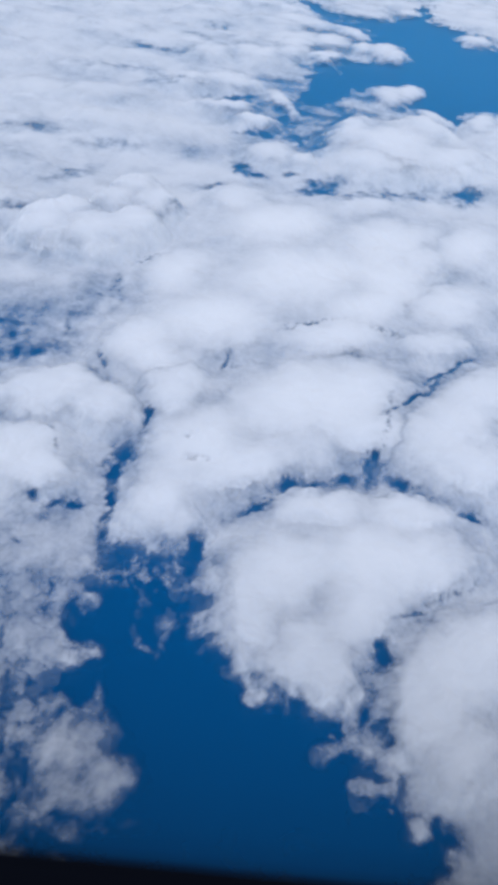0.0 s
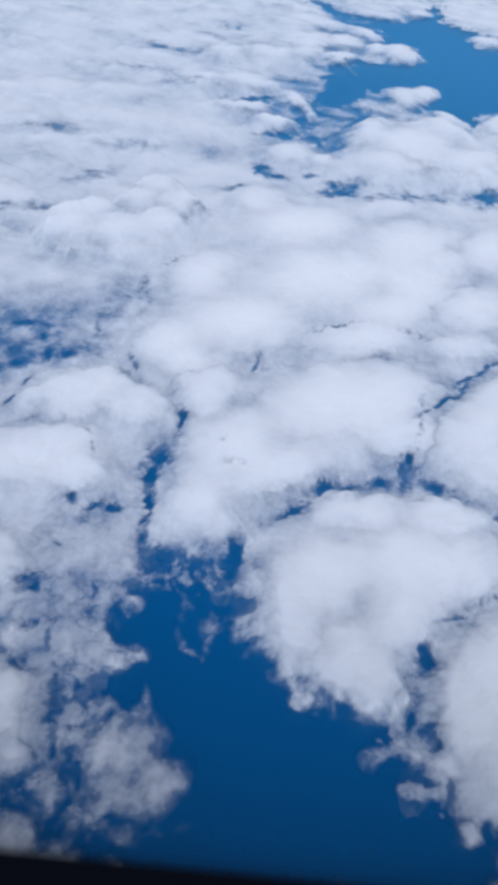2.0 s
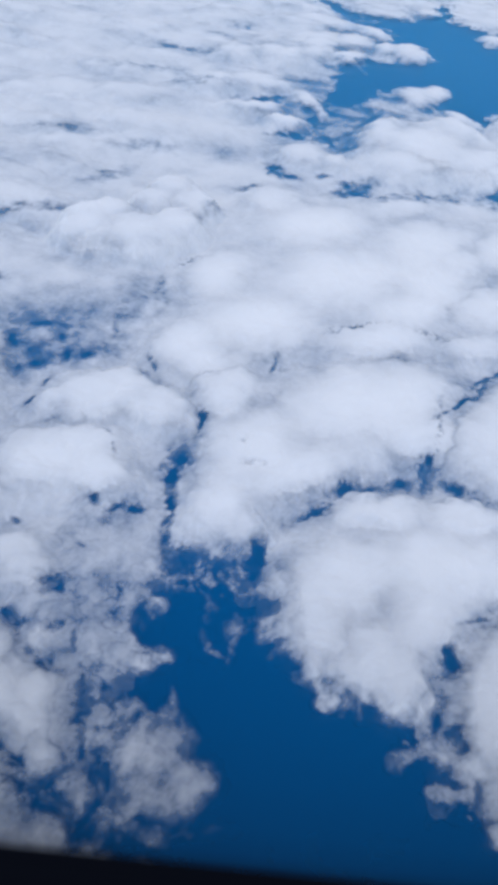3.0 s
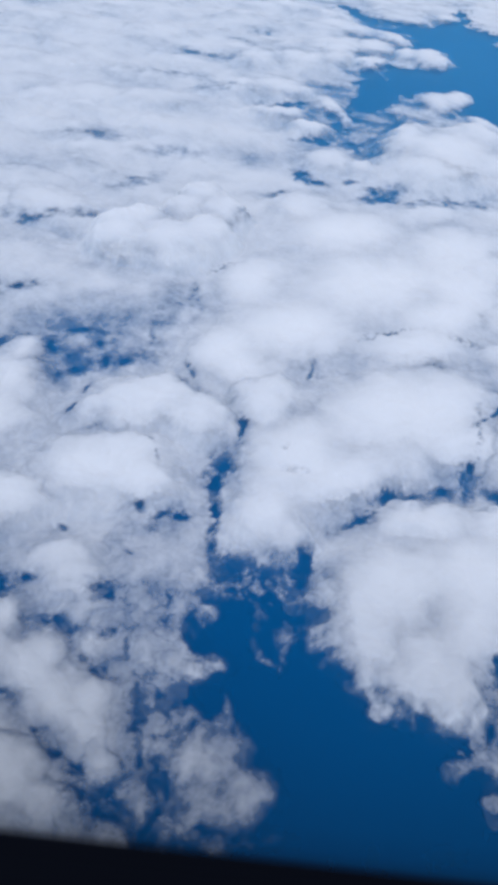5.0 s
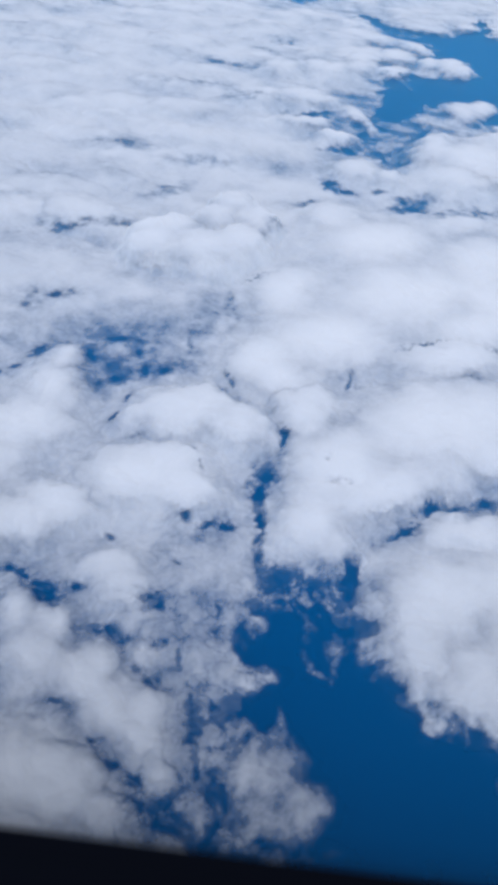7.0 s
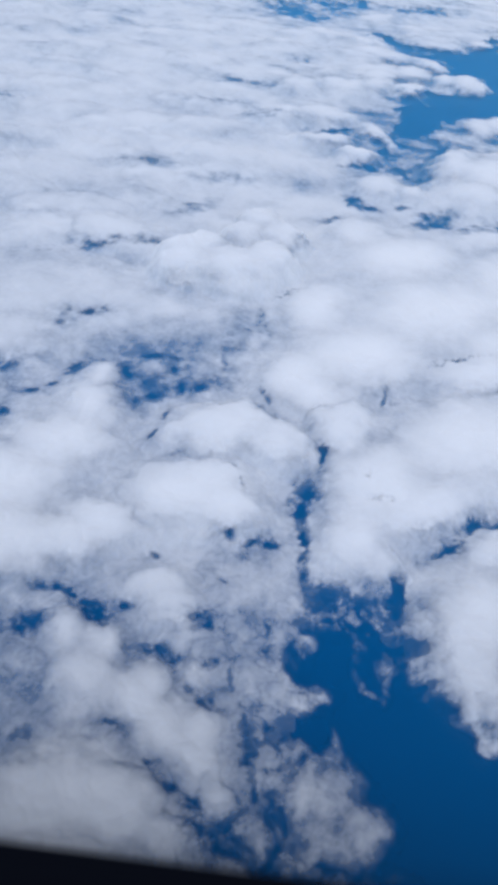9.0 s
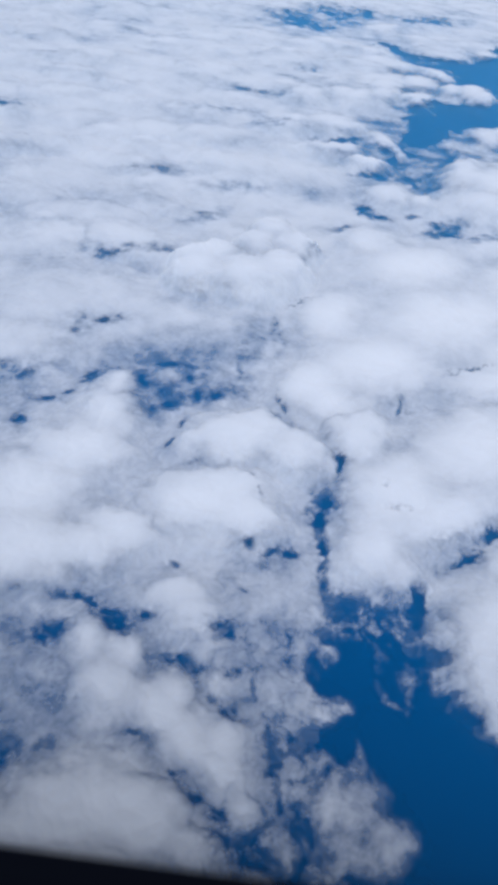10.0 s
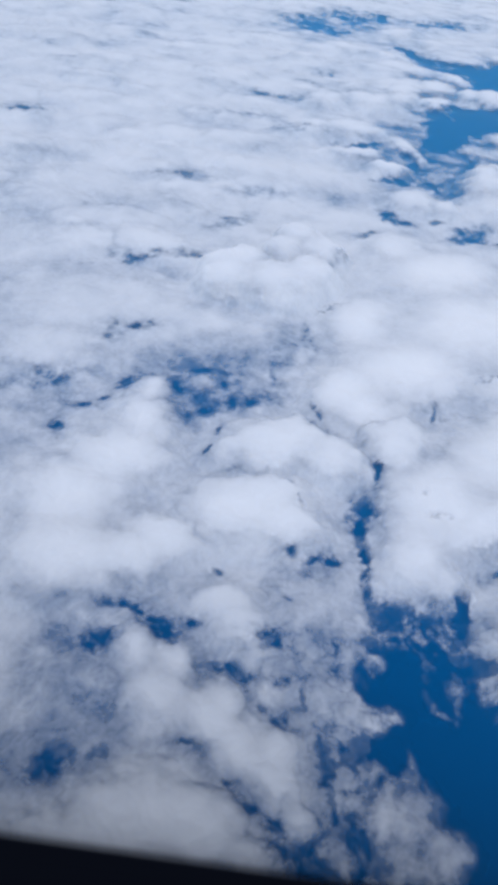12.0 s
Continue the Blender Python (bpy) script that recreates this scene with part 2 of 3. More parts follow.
# ---- the deck: one layer of droplets over the sea, each part of it owned by one cloud ----
ROW_Y = [92.0]
while ROW_Y[-1] < 4700:
    away = math.hypot(ROW_Y[-1], EYE - DECK)
    ROW_Y.append(ROW_Y[-1] + min(2.0 * away * away / (1250 * (EYE - DECK)), 0.006 * away))
ROW_Y = np.array(ROW_Y)
FAN = np.linspace(0, 1, 760)
Y = np.repeat(ROW_Y[:, None], len(FAN), 1)
WEST, EAST = -390 - 0.39 * ROW_Y, 260 + 0.24 * ROW_Y
X = WEST[:, None] + (EAST - WEST)[:, None] * FAN[None]
FAR = np.clip((Y - 700) / 1200, 0, 1)          # broader eddies on the far clouds
SMALL_X, SMALL_Y = eddies(X, Y, 26, 3, 11, 0.5), eddies(X, Y, 26, 3, 47, 0.5)
WIDE_X, WIDE_Y = eddies(X, Y, 95, 2, 71, 0.5), eddies(X, Y, 95, 2, 97, 0.5)
FRAY = (1 - FAR) * eddies(X + 4 * SMALL_X, Y + 4 * SMALL_Y, 24, 5, 151, 0.54) + FAR * eddies(X + 12 * WIDE_X, Y + 12 * WIDE_Y, 48, 5, 161, 0.50)

FINE = (1 - FAR) * eddies(X + 2 * SMALL_Y, Y + 2 * SMALL_X, 9, 3, 181, 0.6)
VEINS = np.clip(1 - 3.4 * np.abs(eddies(X + 5 * SMALL_X, Y + 5 * SMALL_Y, 21, 4, 301, 0.5)), 0, 1) ** 1.5 * np.clip(0.5 + 1.6 * WIDE_Y, 0, 1)


def box_of(x0, x1, y0, y1):
    """The rows and columns of the deck's grid that hold a stretch of it."""
    i0, i1 = int(np.searchsorted(ROW_Y, y0)), int(np.searchsorted(ROW_Y, y1))
    if i1 - i0 < 2:
        return None
    west, east = WEST[[i0, i1 - 1]], EAST[[i0, i1 - 1]]
    u0, u1 = ((x0 - west) / (east - west)).min(), ((x1 - west) / (east - west)).max()
    j0, j1 = max(int(u0 * len(FAN)), 0), min(int(u1 * len(FAN)) + 2, len(FAN))
    return None if j1 - j0 < 2 else (slice(i0, i1), slice(j0, j1))


def oval(x, y, ox, oy, rx, ry, turn):
    c, s = math.cos(radians(turn)), math.sin(radians(turn))
    return ((x - ox) * c + (y - oy) * s) / rx, ((y - oy) * c - (x - ox) * s) / ry


def mask_of(ovals, sway, soft):
    """1 inside the ovals, with torn rims, to 0 outside."""
    mask = np.zeros(X.shape)
    for ox, oy, rx, ry, turn in ovals:
        reach = (1.5 + soft) * rx + 10
        box = box_of(ox - reach, ox + reach, oy - reach, oy + reach)
        if box is None:
            continue
        far = min(max((oy - 1800) / 1000, 0), 1)
        r = (sway + 0.5 * far) * math.sqrt(rx * ry)
        small, wide = min(r, 7 + 24 * min(max((oy - 700) / 1200, 0), 1)), min(0.6 * r, 26)
        u, v = oval(X[box] + small * SMALL_X[box] + wide * WIDE_X[box], Y[box] + small * SMALL_Y[box] + wide * WIDE_Y[box], ox, oy, rx, ry, turn)
        mask[box] = np.maximum(mask[box], 1 / (1 + np.exp(np.minimum((np.sqrt(u * u + v * v) - 1) * 2 / (soft + 0.3 * far), 30))))
    return mask


water = mask_of(OPEN_WATER, 0.3, 0.3)
best, second = np.full(X.shape, -1.0), np.full(X.shape, -1.0)
owner = np.full(X.shape, -1)
top = np.full(X.shape, DECK - 6.0)
ragged, shred, heads = np.full(X.shape, 0.35), np.zeros(X.shape), np.zeros(X.shape, int)
clouds = []
DECK_GROUP = "broken deck of cumulus clouds"


def cloud(label, lobes, rag=0.35, tall=1.0, thin=1.25, group=DECK_GROUP, low=0.0):
    """One cloud: lobes are (x, y, long radius, short radius, turn, depth); their union swells up from a flat base
    and frays out at the rim. rag: how torn it is; thin: the most that it is deep."""
    clouds.append((label, group))
    L = np.array(lobes, float) * (1, 1, 1.18, 1.18, 1, 1)
    size = float(np.sqrt(L[:, 2] * L[:, 3]).mean())
    reach = 1.5 * L[:, 2]
    box = box_of((L[:, 0] - reach).min(), (L[:, 0] + reach).max(), (L[:, 1] - reach).min(), (L[:, 1] + reach).max())
    if box is None:
        return
    x, y = X[box], Y[box]
    near = min(0.16 * size, 8.0)
    wide = min(0.08 * size, 26.0)
    x, y = x + near * SMALL_X[box] + wide * WIDE_X[box], y + near * SMALL_Y[box] + wide * WIDE_Y[box]
    total = np.zeros_like(x)
    head, most = np.zeros(x.shape, int), np.zeros_like(x)
    for n, (lx, ly, rx, ry, turn, deep) in enumerate(L):
        u, v = oval(x, y, lx, ly, rx, ry, turn)
        swell = np.exp(7 * np.maximum(deep * 1.15 * (1 - (u * u + v * v) ** 0.8), -1.2))
        head[swell > most] = n
        most = np.maximum(most, swell)
        total += swell
    smooth = np.minimum(np.log(np.maximum(total, 1e-4)) / 7, 1.25)
    f = np.minimum(smooth, thin) if thin > 1 else thin * np.minimum(smooth / 0.8, 1)
    if group != DECK_GROUP:
        f = f - 1.5 * water[box]
    # the swelling body
    full = np.clip(smooth, 0, 1)
    high = tall * min(0.23 * size, 15.0) * min(thin, 1.0)
    z = DECK - 6 - low + high * (0.35 * full + 0.65 * full * full * (3 - 2 * full)) + 3 * np.clip(smooth, -1, 0)
    b, s, o, q = best[box], second[box], owner[box], ragged[box]
    wins = f > b
    second[box] = np.where(wins, b, np.maximum(s, f))
    best[box] = np.where(wins, f, b)
    owner[box] = np.where(wins, len(clouds) - 1, o)
    ragged[box] = np.where(wins, rag, q)
    shred[box] = np.where(wins, float(thin < 0.8), shred[box])
    heads[box] = np.where(wins, head, heads[box])
    top[box] = np.maximum(top[box], z)


def spread(patches):
    """How strongly soft patches cover each place."""
    where = np.zeros(X.shape)
    for ox, oy, rx, ry, turn, strong in patches:
        u, v = oval(X, Y, ox, oy, rx, ry, turn)
        where = np.maximum(where, strong * np.clip(1.5 - u * u - v * v, 0, 1))
    return where


def part_mesh(name, quads, parent=None):
    used, flat = np.unique(quads, return_inverse=True)
    verts = PLACES[used]
    if parent is None:
        centre = verts.mean(0)
        centre[2] = DECK - 6
    else:
        centre = np.array(parent.location)
    ob = mesh_object(name, verts - centre, flat.reshape(-1, 4), CLOUD, parent, depth=depth.ravel()[used])
    ob.data.normals_split_custom_set_from_vertices(NORMALS[used].tolist())
    if parent is None:
        ob.location = centre
    return ob


def pieces(keep):
    """Splits quads, given by their number in the grid, into the stretches that hang together, the largest first."""
    wide = len(FAN) - 1
    left, found = set(keep.tolist()), []
    while left:
        start = left.pop()
        group, edge = [start], [start]
        while edge:
            q = edge.pop()
            for n in (q - 1, q + 1, q - wide, q + wide):
                if n in left:
                    left.remove(n)
                    group.append(n)
                    edge.append(n)
        found.append(group)
    return sorted(found, key=len, reverse=True)


def cloud_base(k, thing):
    """The flat underside below a cloud's dense body."""
    own, deep = owner[::4, ::4] == k, depth[::4, ::4]
    dense = own & (deep > 0.92)
    whole = dense[:-1, :-1] & dense[1:, :-1] & dense[:-1, 1:] & dense[1:, 1:]
    if whole.sum() < 24:
        return
    ny, nx = deep.shape
    index = np.arange(ny * nx).reshape(ny, nx)
    quads = np.stack([index[:-1, :-1], index[1:, :-1], index[1:, 1:], index[:-1, 1:]], 2)[whole]
    used, flat = np.unique(quads, return_inverse=True)
    z = DECK - 7.5 - 6.0 * np.sqrt(np.clip(deep - 0.9, 0, 0.4))
    verts = np.stack([X[::4, ::4], Y[::4, ::4], z], 2).reshape(-1, 3)[used] - np.array(thing.location)
    tagged(mesh_object("cloud_base", verts, flat.reshape(-1, 4), CLOUD, thing, depth=deep.ravel()[used]), kind="stuff")


# ---- the sea ----
sea_line = np.linspace(-9000, 9000, 61)
SXg, SYg = np.meshgrid(sea_line, sea_line + 2000)
quads_s = sheet(np.ones(SXg.shape, bool))[1]
sea = mesh_object("water", np.stack([SXg.ravel(), SYg.ravel(), 0 * SXg.ravel() + SEA_LEVEL], 1), quads_s, SEA)
tagged(sea, "deep blue open sea far below the broken clouds", "sea", kind="structure")

# ---- a fixed rail along the way that stands in for the aircraft's window ledge ----
def ledge_stand_in():
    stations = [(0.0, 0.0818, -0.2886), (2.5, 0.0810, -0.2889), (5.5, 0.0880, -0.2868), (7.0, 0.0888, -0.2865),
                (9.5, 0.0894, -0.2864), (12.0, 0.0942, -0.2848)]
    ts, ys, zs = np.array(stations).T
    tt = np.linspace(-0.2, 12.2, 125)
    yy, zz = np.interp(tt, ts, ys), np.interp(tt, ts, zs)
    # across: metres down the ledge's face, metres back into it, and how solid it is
    # below zero: a see-through dark strip that paints the darkening above the ledge
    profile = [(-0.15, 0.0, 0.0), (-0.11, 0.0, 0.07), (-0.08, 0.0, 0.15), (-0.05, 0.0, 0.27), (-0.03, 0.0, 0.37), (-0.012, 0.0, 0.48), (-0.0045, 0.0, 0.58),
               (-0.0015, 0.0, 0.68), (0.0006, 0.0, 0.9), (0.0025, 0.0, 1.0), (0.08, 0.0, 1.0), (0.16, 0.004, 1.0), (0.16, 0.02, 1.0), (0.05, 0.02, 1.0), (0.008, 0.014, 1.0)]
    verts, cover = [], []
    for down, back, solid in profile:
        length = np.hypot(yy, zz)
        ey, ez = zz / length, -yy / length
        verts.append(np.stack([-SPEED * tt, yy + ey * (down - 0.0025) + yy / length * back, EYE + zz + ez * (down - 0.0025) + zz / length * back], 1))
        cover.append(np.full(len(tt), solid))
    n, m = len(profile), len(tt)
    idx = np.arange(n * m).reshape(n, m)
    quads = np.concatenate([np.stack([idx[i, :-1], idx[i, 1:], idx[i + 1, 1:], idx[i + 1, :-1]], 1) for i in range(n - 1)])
    ob = mesh_object("ledge_stand_in", np.concatenate(verts), quads, LEDGE, cover=np.concatenate(cover))
    return tagged(ob, "long dark rail standing in for the cabin window's lower edge", "window frame", kind="structure")


ledge_stand_in()

# -- the clouds --
# -- clouds placed one by one --
cloud("large rounded white cumulus cloud with a frayed edge", [
    (63, 367, 73, 62, 63, 1), (139, 383, 89, 68, 21, 1), (87, 295, 46, 39, 55, 1),
    (99, 273, 28, 25, 88, 1), (189, 390, 69, 41, 32, 1), (29, 334, 49, 34, 87, 1),
    (124, 325, 50, 39, 62, 1), (37, 304, 31, 30, 79, 1), (69, 279, 31, 28, 176, 1),
    (92, 438, 69, 29, 11, 1), (177, 444, 64, 30, 6, 1),
], rag=0.3, tall=1.2)
cloud("small wispy scrap of white cloud beside a larger cumulus", [
    (49, 256, 11.1, 7.1, 27, 0.6), (40, 251, 5.7, 3.8, 11, 0.5),
], rag=0.4, thin=0.55)
cloud("tall dense white cumulus cloud with ragged lower edge", [
    (194, 284, 69, 50, 50, 1), (166, 242, 42, 31, 51, 1), (190, 220, 38, 28, 36, 1),
    (222, 312, 67, 38, 28, 1), (155, 268, 49, 23, 78, 0.9),
], rag=0.35, tall=1.2)
cloud("small torn puff of cloud over blue water", [
    (94, 217, 10.0, 7.3, 32, 0.6),
], rag=0.4, thin=0.5)
cloud("thin torn shreds of cloud along a cumulus edge", [
    (125, 237, 25, 14.8, 88, 0.9), (118, 255, 20, 16.7, 42, 0.9), (128, 197, 18.0, 6.6, 180, 0.8),
    (152, 175, 12.3, 7.8, 16, 0.7), (136, 215, 20, 14.7, 21, 0.9), (111, 220, 10.6, 8.3, 66, 0.7),
], rag=0.35, thin=0.72)
cloud("smooth domed white cumulus cloud", [
    (235, 564, 108, 66, 63, 1), (294, 637, 90, 59, 44, 1), (255, 512, 65, 49, 17, 1),
], rag=0.18, tall=1.4)
cloud("broad white cumulus cloud with soft billowing top", [
    (73, 589, 135, 87, 37, 1), (-24, 500, 92, 66, 65, 1), (-49, 422, 48, 40, 73, 1),
    (22, 478, 90, 42, 38, 1), (138, 612, 111, 74, 58, 1), (-61, 580, 71, 39, 88, 1),
    (-26, 400, 30, 26, 56, 0.9), (146, 549, 64, 44, 43, 1),
], rag=0.25, tall=1.1)
cloud("wide bank of white cumulus with rippled top", [
    (-25, 729, 145, 89, 22, 1), (75, 864, 206, 126, 29, 1), (43, 1007, 172, 107, 31, 1),
    (215, 1003, 171, 108, 50, 1), (-110, 673, 79, 44, 57, 1), (159, 800, 113, 72, 35, 1),
    (-26, 1085, 82, 57, 40, 1), (178, 1119, 116, 55, 26, 1), (-86, 836, 118, 59, 79, 1),
    (-82, 640, 57, 45, 33, 1), (114, 725, 104, 46, 18, 1), (211, 885, 130, 82, 53, 1),
], rag=0.25, tall=0.8)
cloud("dome shaped white cumulus cloud", [
    (-185, 552, 75, 51, 14, 1), (-123, 544, 47, 39, 108, 1), (-157, 578, 42, 37, 158, 1),
], rag=0.12, tall=1.5)
cloud("low white cumulus cloud with a flat soft top", [
    (-214, 457, 77, 55, 9, 1), (-164, 444, 41, 35, 13, 1), (-193, 484, 53, 39, 11, 1),
], rag=0.2, tall=1.1)
cloud("broad pale cumulus cloud with a hazy edge", [
    (-324, 579, 60, 38, 102, 1), (-335, 512, 66, 63, 171, 1), (-371, 449, 76, 65, 174, 1),
    (-360, 382, 66, 55, 171, 1), (-276, 417, 55, 33, 173, 1), (-303, 386, 61, 31, 9, 1),
], rag=0.25, tall=0.8)
cloud("small rounded puff of cloud beside a blue gap", [
    (-328, 617, 37, 29, 101, 1), (-330, 635, 19.4, 18.6, 86, 1),
], rag=0.2)
cloud("small domed cumulus cloud over broken cloud", [
    (-214, 354, 36, 23, 14, 1), (-197, 339, 29, 17.7, 7, 1), (-184, 312, 28, 21, 99, 0.9),
    (-192, 326, 31, 16.1, 7, 1),
], rag=0.3, tall=1.3)
cloud("long slanting bank of white cumulus", [
    (-278, 300, 31, 26, 103, 1), (-253, 266, 37, 26, 145, 1), (-209, 247, 38, 26, 144, 1),
    (-166, 213, 33, 23, 143, 1), (-146, 194, 17.8, 16.0, 179, 1), (-190, 225, 27, 23, 145, 1),
    (-246, 296, 25, 21, 116, 1), (-204, 268, 25, 20, 135, 1), (-162, 235, 22, 19.4, 138, 1),
], rag=0.3, tall=1.2)
cloud("large soft white cumulus cloud close below", [
    (-252, 180, 57, 36, 8, 1), (-209, 179, 42, 30, 169, 1), (-176, 167, 26, 17.6, 172, 1),
    (-292, 162, 37, 24, 180, 1), (-244, 146, 59, 17.9, 6, 1),
], rag=0.22, tall=1.2)
cloud("torn lacy sheet of thin cloud beside open water", [
    (-133, 370, 47, 33, 97, 0.9), (-117, 333, 38, 22, 96, 0.85), (-154, 411, 34, 26, 11, 0.85),
    (-114, 392, 31, 17.0, 95, 0.8), (-95, 324, 13.7, 6.7, 152, 0.5), (-130, 285, 36, 23, 99, 0.8),
    (-159, 354, 34, 27, 102, 0.8), (-168, 309, 31, 26, 108, 0.85), (-154, 281, 25, 23, 169, 0.8),
], rag=0.25, thin=0.76)
cloud("ragged lacy cloud at the edge of open water", [
    (-153, 263, 25, 12.1, 122, 0.85), (-138, 235, 29, 11.5, 114, 0.75), (-130, 257, 26, 16.1, 100, 0.7),
    (-115, 226, 21, 8.8, 18, 0.6), (-169, 289, 21, 19.1, 171, 0.7), (-114, 264, 20, 14.3, 98, 0.7),
    (-121, 205, 22, 14.8, 101, 0.8), (-113, 230, 23, 14.1, 18, 0.8), (-116, 170, 16.8, 15.7, 117, 0.7),
], rag=0.25, thin=0.66)
cloud("ragged greyish cloud with torn streaky edges", [
    (-83, 195, 37, 27, 170, 0.9), (-69, 212, 19.0, 17.0, 83, 0.8), (-51, 188, 19.9, 16.1, 177, 0.8),
    (-100, 186, 21, 18.1, 99, 0.8), (-69, 169, 27, 11.5, 7, 0.75), (-107, 211, 18.9, 11.4, 177, 0.7),
], rag=0.22, thin=0.52)
cloud("thin upright shred above a ragged cloud", [
    (-67, 244, 17.4, 3.6, 101, 0.5), (-70, 227, 10.0, 7.8, 90, 0.5),
], rag=0.3, thin=0.5)
cloud("thin scattered scrap of cloud over open water", [
    (-88, 268, 18.9, 9.7, 25, 0.7), (-101, 259, 12.2, 7.9, 9, 0.6),
], rag=0.35, thin=0.45)
cloud("faint wisp of cloud over open water", [
    (-50, 291, 8.2, 3.2, 114, 0.6), (-41, 282, 5.8, 2.4, 160, 0.6),
], rag=0.3, thin=0.32)
cloud("faint wisp of cloud over open water", [
    (-29, 287, 9.7, 2.9, 77, 0.6),
], rag=0.3, thin=0.32)
cloud("faint torn veil hanging from a cumulus edge", [
    (-45, 358, 22, 17.8, 25, 0.6), (-70, 351, 18.9, 16.5, 28, 0.5), (-17, 329, 24, 8.8, 65, 0.6),
    (-46, 327, 13.2, 8.1, 88, 0.5),
], rag=0.3, thin=0.3)
cloud("soft grey white bank of cloud", [
    (-441, 793, 162, 123, 16, 0.8), (-299, 774, 108, 81, 23, 0.75), (-219, 767, 77, 51, 54, 0.7),
    (-462, 678, 95, 71, 9, 0.75),
], rag=0.2, thin=0.86)
cloud("bright sunlit cumulus cloud with a lumpy top", [
    (-265, 935, 69, 48, 44, 1), (-206, 888, 75, 64, 73, 1), (-274, 877, 55, 49, 46, 1),
    (-163, 927, 69, 47, 86, 1),
], rag=0.2, tall=2.2)
cloud("small bright cumulus tower", [
    (-182, 1059, 60, 44, 79, 1), (-142, 1007, 60, 45, 109, 1), (-205, 997, 49, 40, 72, 1),
], rag=0.15, tall=2.0)
cloud("thin hazy patch of broken cloud", [
    (-244, 652, 82, 66, 17, 0.6), (-184, 727, 94, 49, 58, 0.6),
], rag=0.26, thin=0.62)
cloud("large flat topped white cumulus cloud beyond the open water", [
    (255, 1387, 194, 129, 62, 1), (357, 1338, 134, 79, 46, 1), (176, 1434, 125, 51, 73, 1),
    (333, 1510, 99, 60, 102, 1),
], rag=0.1, tall=1.9)
cloud("small white cumulus cloud above open water", [
    (281, 1750, 86, 59, 75, 1), (332, 1790, 70, 35, 70, 1),
], rag=0.25, tall=0.7)
cloud("thin white cumulus cloud with a flat base", [
    (368, 1629, 61, 32, 121, 1),
], rag=0.25, tall=0.8)
cloud("white cumulus cloud with a flat base", [
    (470, 1619, 95, 33, 66, 1), (496, 1556, 114, 61, 55, 1),
], rag=0.25, tall=0.8)
cloud("tiny scrap of cloud above open water", [
    (182, 1655, 27, 16.6, 63, 0.8),
], rag=0.4, thin=0.7)
cloud("pale cumulus cloud between two blue gaps", [
    (20, 1302, 69, 52, 73, 1), (79, 1279, 43, 31, 102, 1),
], rag=0.2)
cloud("rounded far cumulus cloud at the rim of open water", [
    (30, 1616, 83, 29, 106, 1), (58, 1557, 45, 17.2, 100, 1),
], rag=0.25, tall=0.8)
cloud("small bright far cumulus cloud", [
    (304, 2126, 108, 53, 75, 1), (242, 2117, 69, 38, 76, 1), (326, 2087, 76, 35, 72, 1),
], rag=0.25, tall=1.2)
cloud("far cumulus cloud with soft top", [
    (-137, 1907, 115, 60, 85, 1), (-56, 1960, 100, 52, 82, 1),
], rag=0.2)
cloud("elongated far cumulus cloud", [
    (58, 2077, 107, 72, 68, 1), (138, 1991, 79, 56, 71, 1),
], rag=0.2)
cloud("elongated far cumulus cloud above the blue gap", [
    (99, 2330, 115, 85, 3, 1), (221, 2292, 87, 47, 121, 1),
], rag=0.2)
cloud("far cumulus cloud with a shaded edge", [
    (-73, 1675, 95, 40, 15, 1),
], rag=0.2)
cloud("far cumulus cloud with a shaded edge", [
    (-167, 1674, 59, 47, 38, 1),
], rag=0.2)
cloud("low far cumulus cloud", [
    (-86, 1514, 87, 45, 15, 1), (-15, 1457, 51, 36, 167, 1),
], rag=0.2)
cloud("small far cloud drifting over open water", [
    (607, 2413, 86, 60, 73, 1),
], rag=0.25, tall=0.8)
cloud("tiny far scrap of cloud", [
    (529, 2663, 57, 17.7, 76, 0.8),
], rag=0.3, thin=0.7)
cloud("far white cumulus cloud at the rim of open water", [
    (287, 2627, 138, 112, 13, 1), (431, 2668, 76, 44, 69, 1),
], rag=0.25, tall=0.8)
cloud("far white cumulus cloud", [
    (694, 2815, 191, 112, 58, 1), (637, 2941, 135, 58, 53, 1),
], rag=0.25, tall=0.8)
cloud("rounded far cumulus cloud", [
    (-151, 1913, 110, 57, 80, 1),
], rag=0.2)
cloud("rounded far cumulus cloud", [
    (-22, 1947, 107, 59, 70, 1), (62, 2017, 97, 52, 66, 1),
], rag=0.2)
cloud("far cumulus cloud with soft top", [
    (158, 2154, 112, 76, 75, 1),
], rag=0.2)
cloud("flat far cumulus cloud", [
    (69, 2353, 126, 90, 5, 1),
], rag=0.2)
cloud("pale far cumulus cloud", [
    (-89, 1700, 96, 53, 24, 1), (-177, 1630, 62, 40, 169, 1),
], rag=0.2)
cloud("bright far cumulus top", [
    (-216, 2298, 91, 65, 57, 1),
], rag=0.2, tall=1.3)
cloud("elongated far cumulus cloud", [
    (-82, 2523, 116, 78, 146, 1), (42, 2487, 77, 60, 133, 1),
], rag=0.2)
cloud("far streak of white cloud", [
    (104, 2906, 137, 64, 54, 1),
], rag=0.25, tall=0.8)
cloud("far streak of white cloud", [
    (554, 3673, 214, 103, 46, 1),
], rag=0.25, tall=0.8)
cloud("broad pale bank of cumulus with soft ripples", [
    (275, 831, 108, 71, 49, 1), (342, 1018, 134, 76, 62, 1), (238, 737, 74, 39, 22, 1),
    (244, 939, 109, 56, 73, 1),
], rag=0.25, tall=0.8)
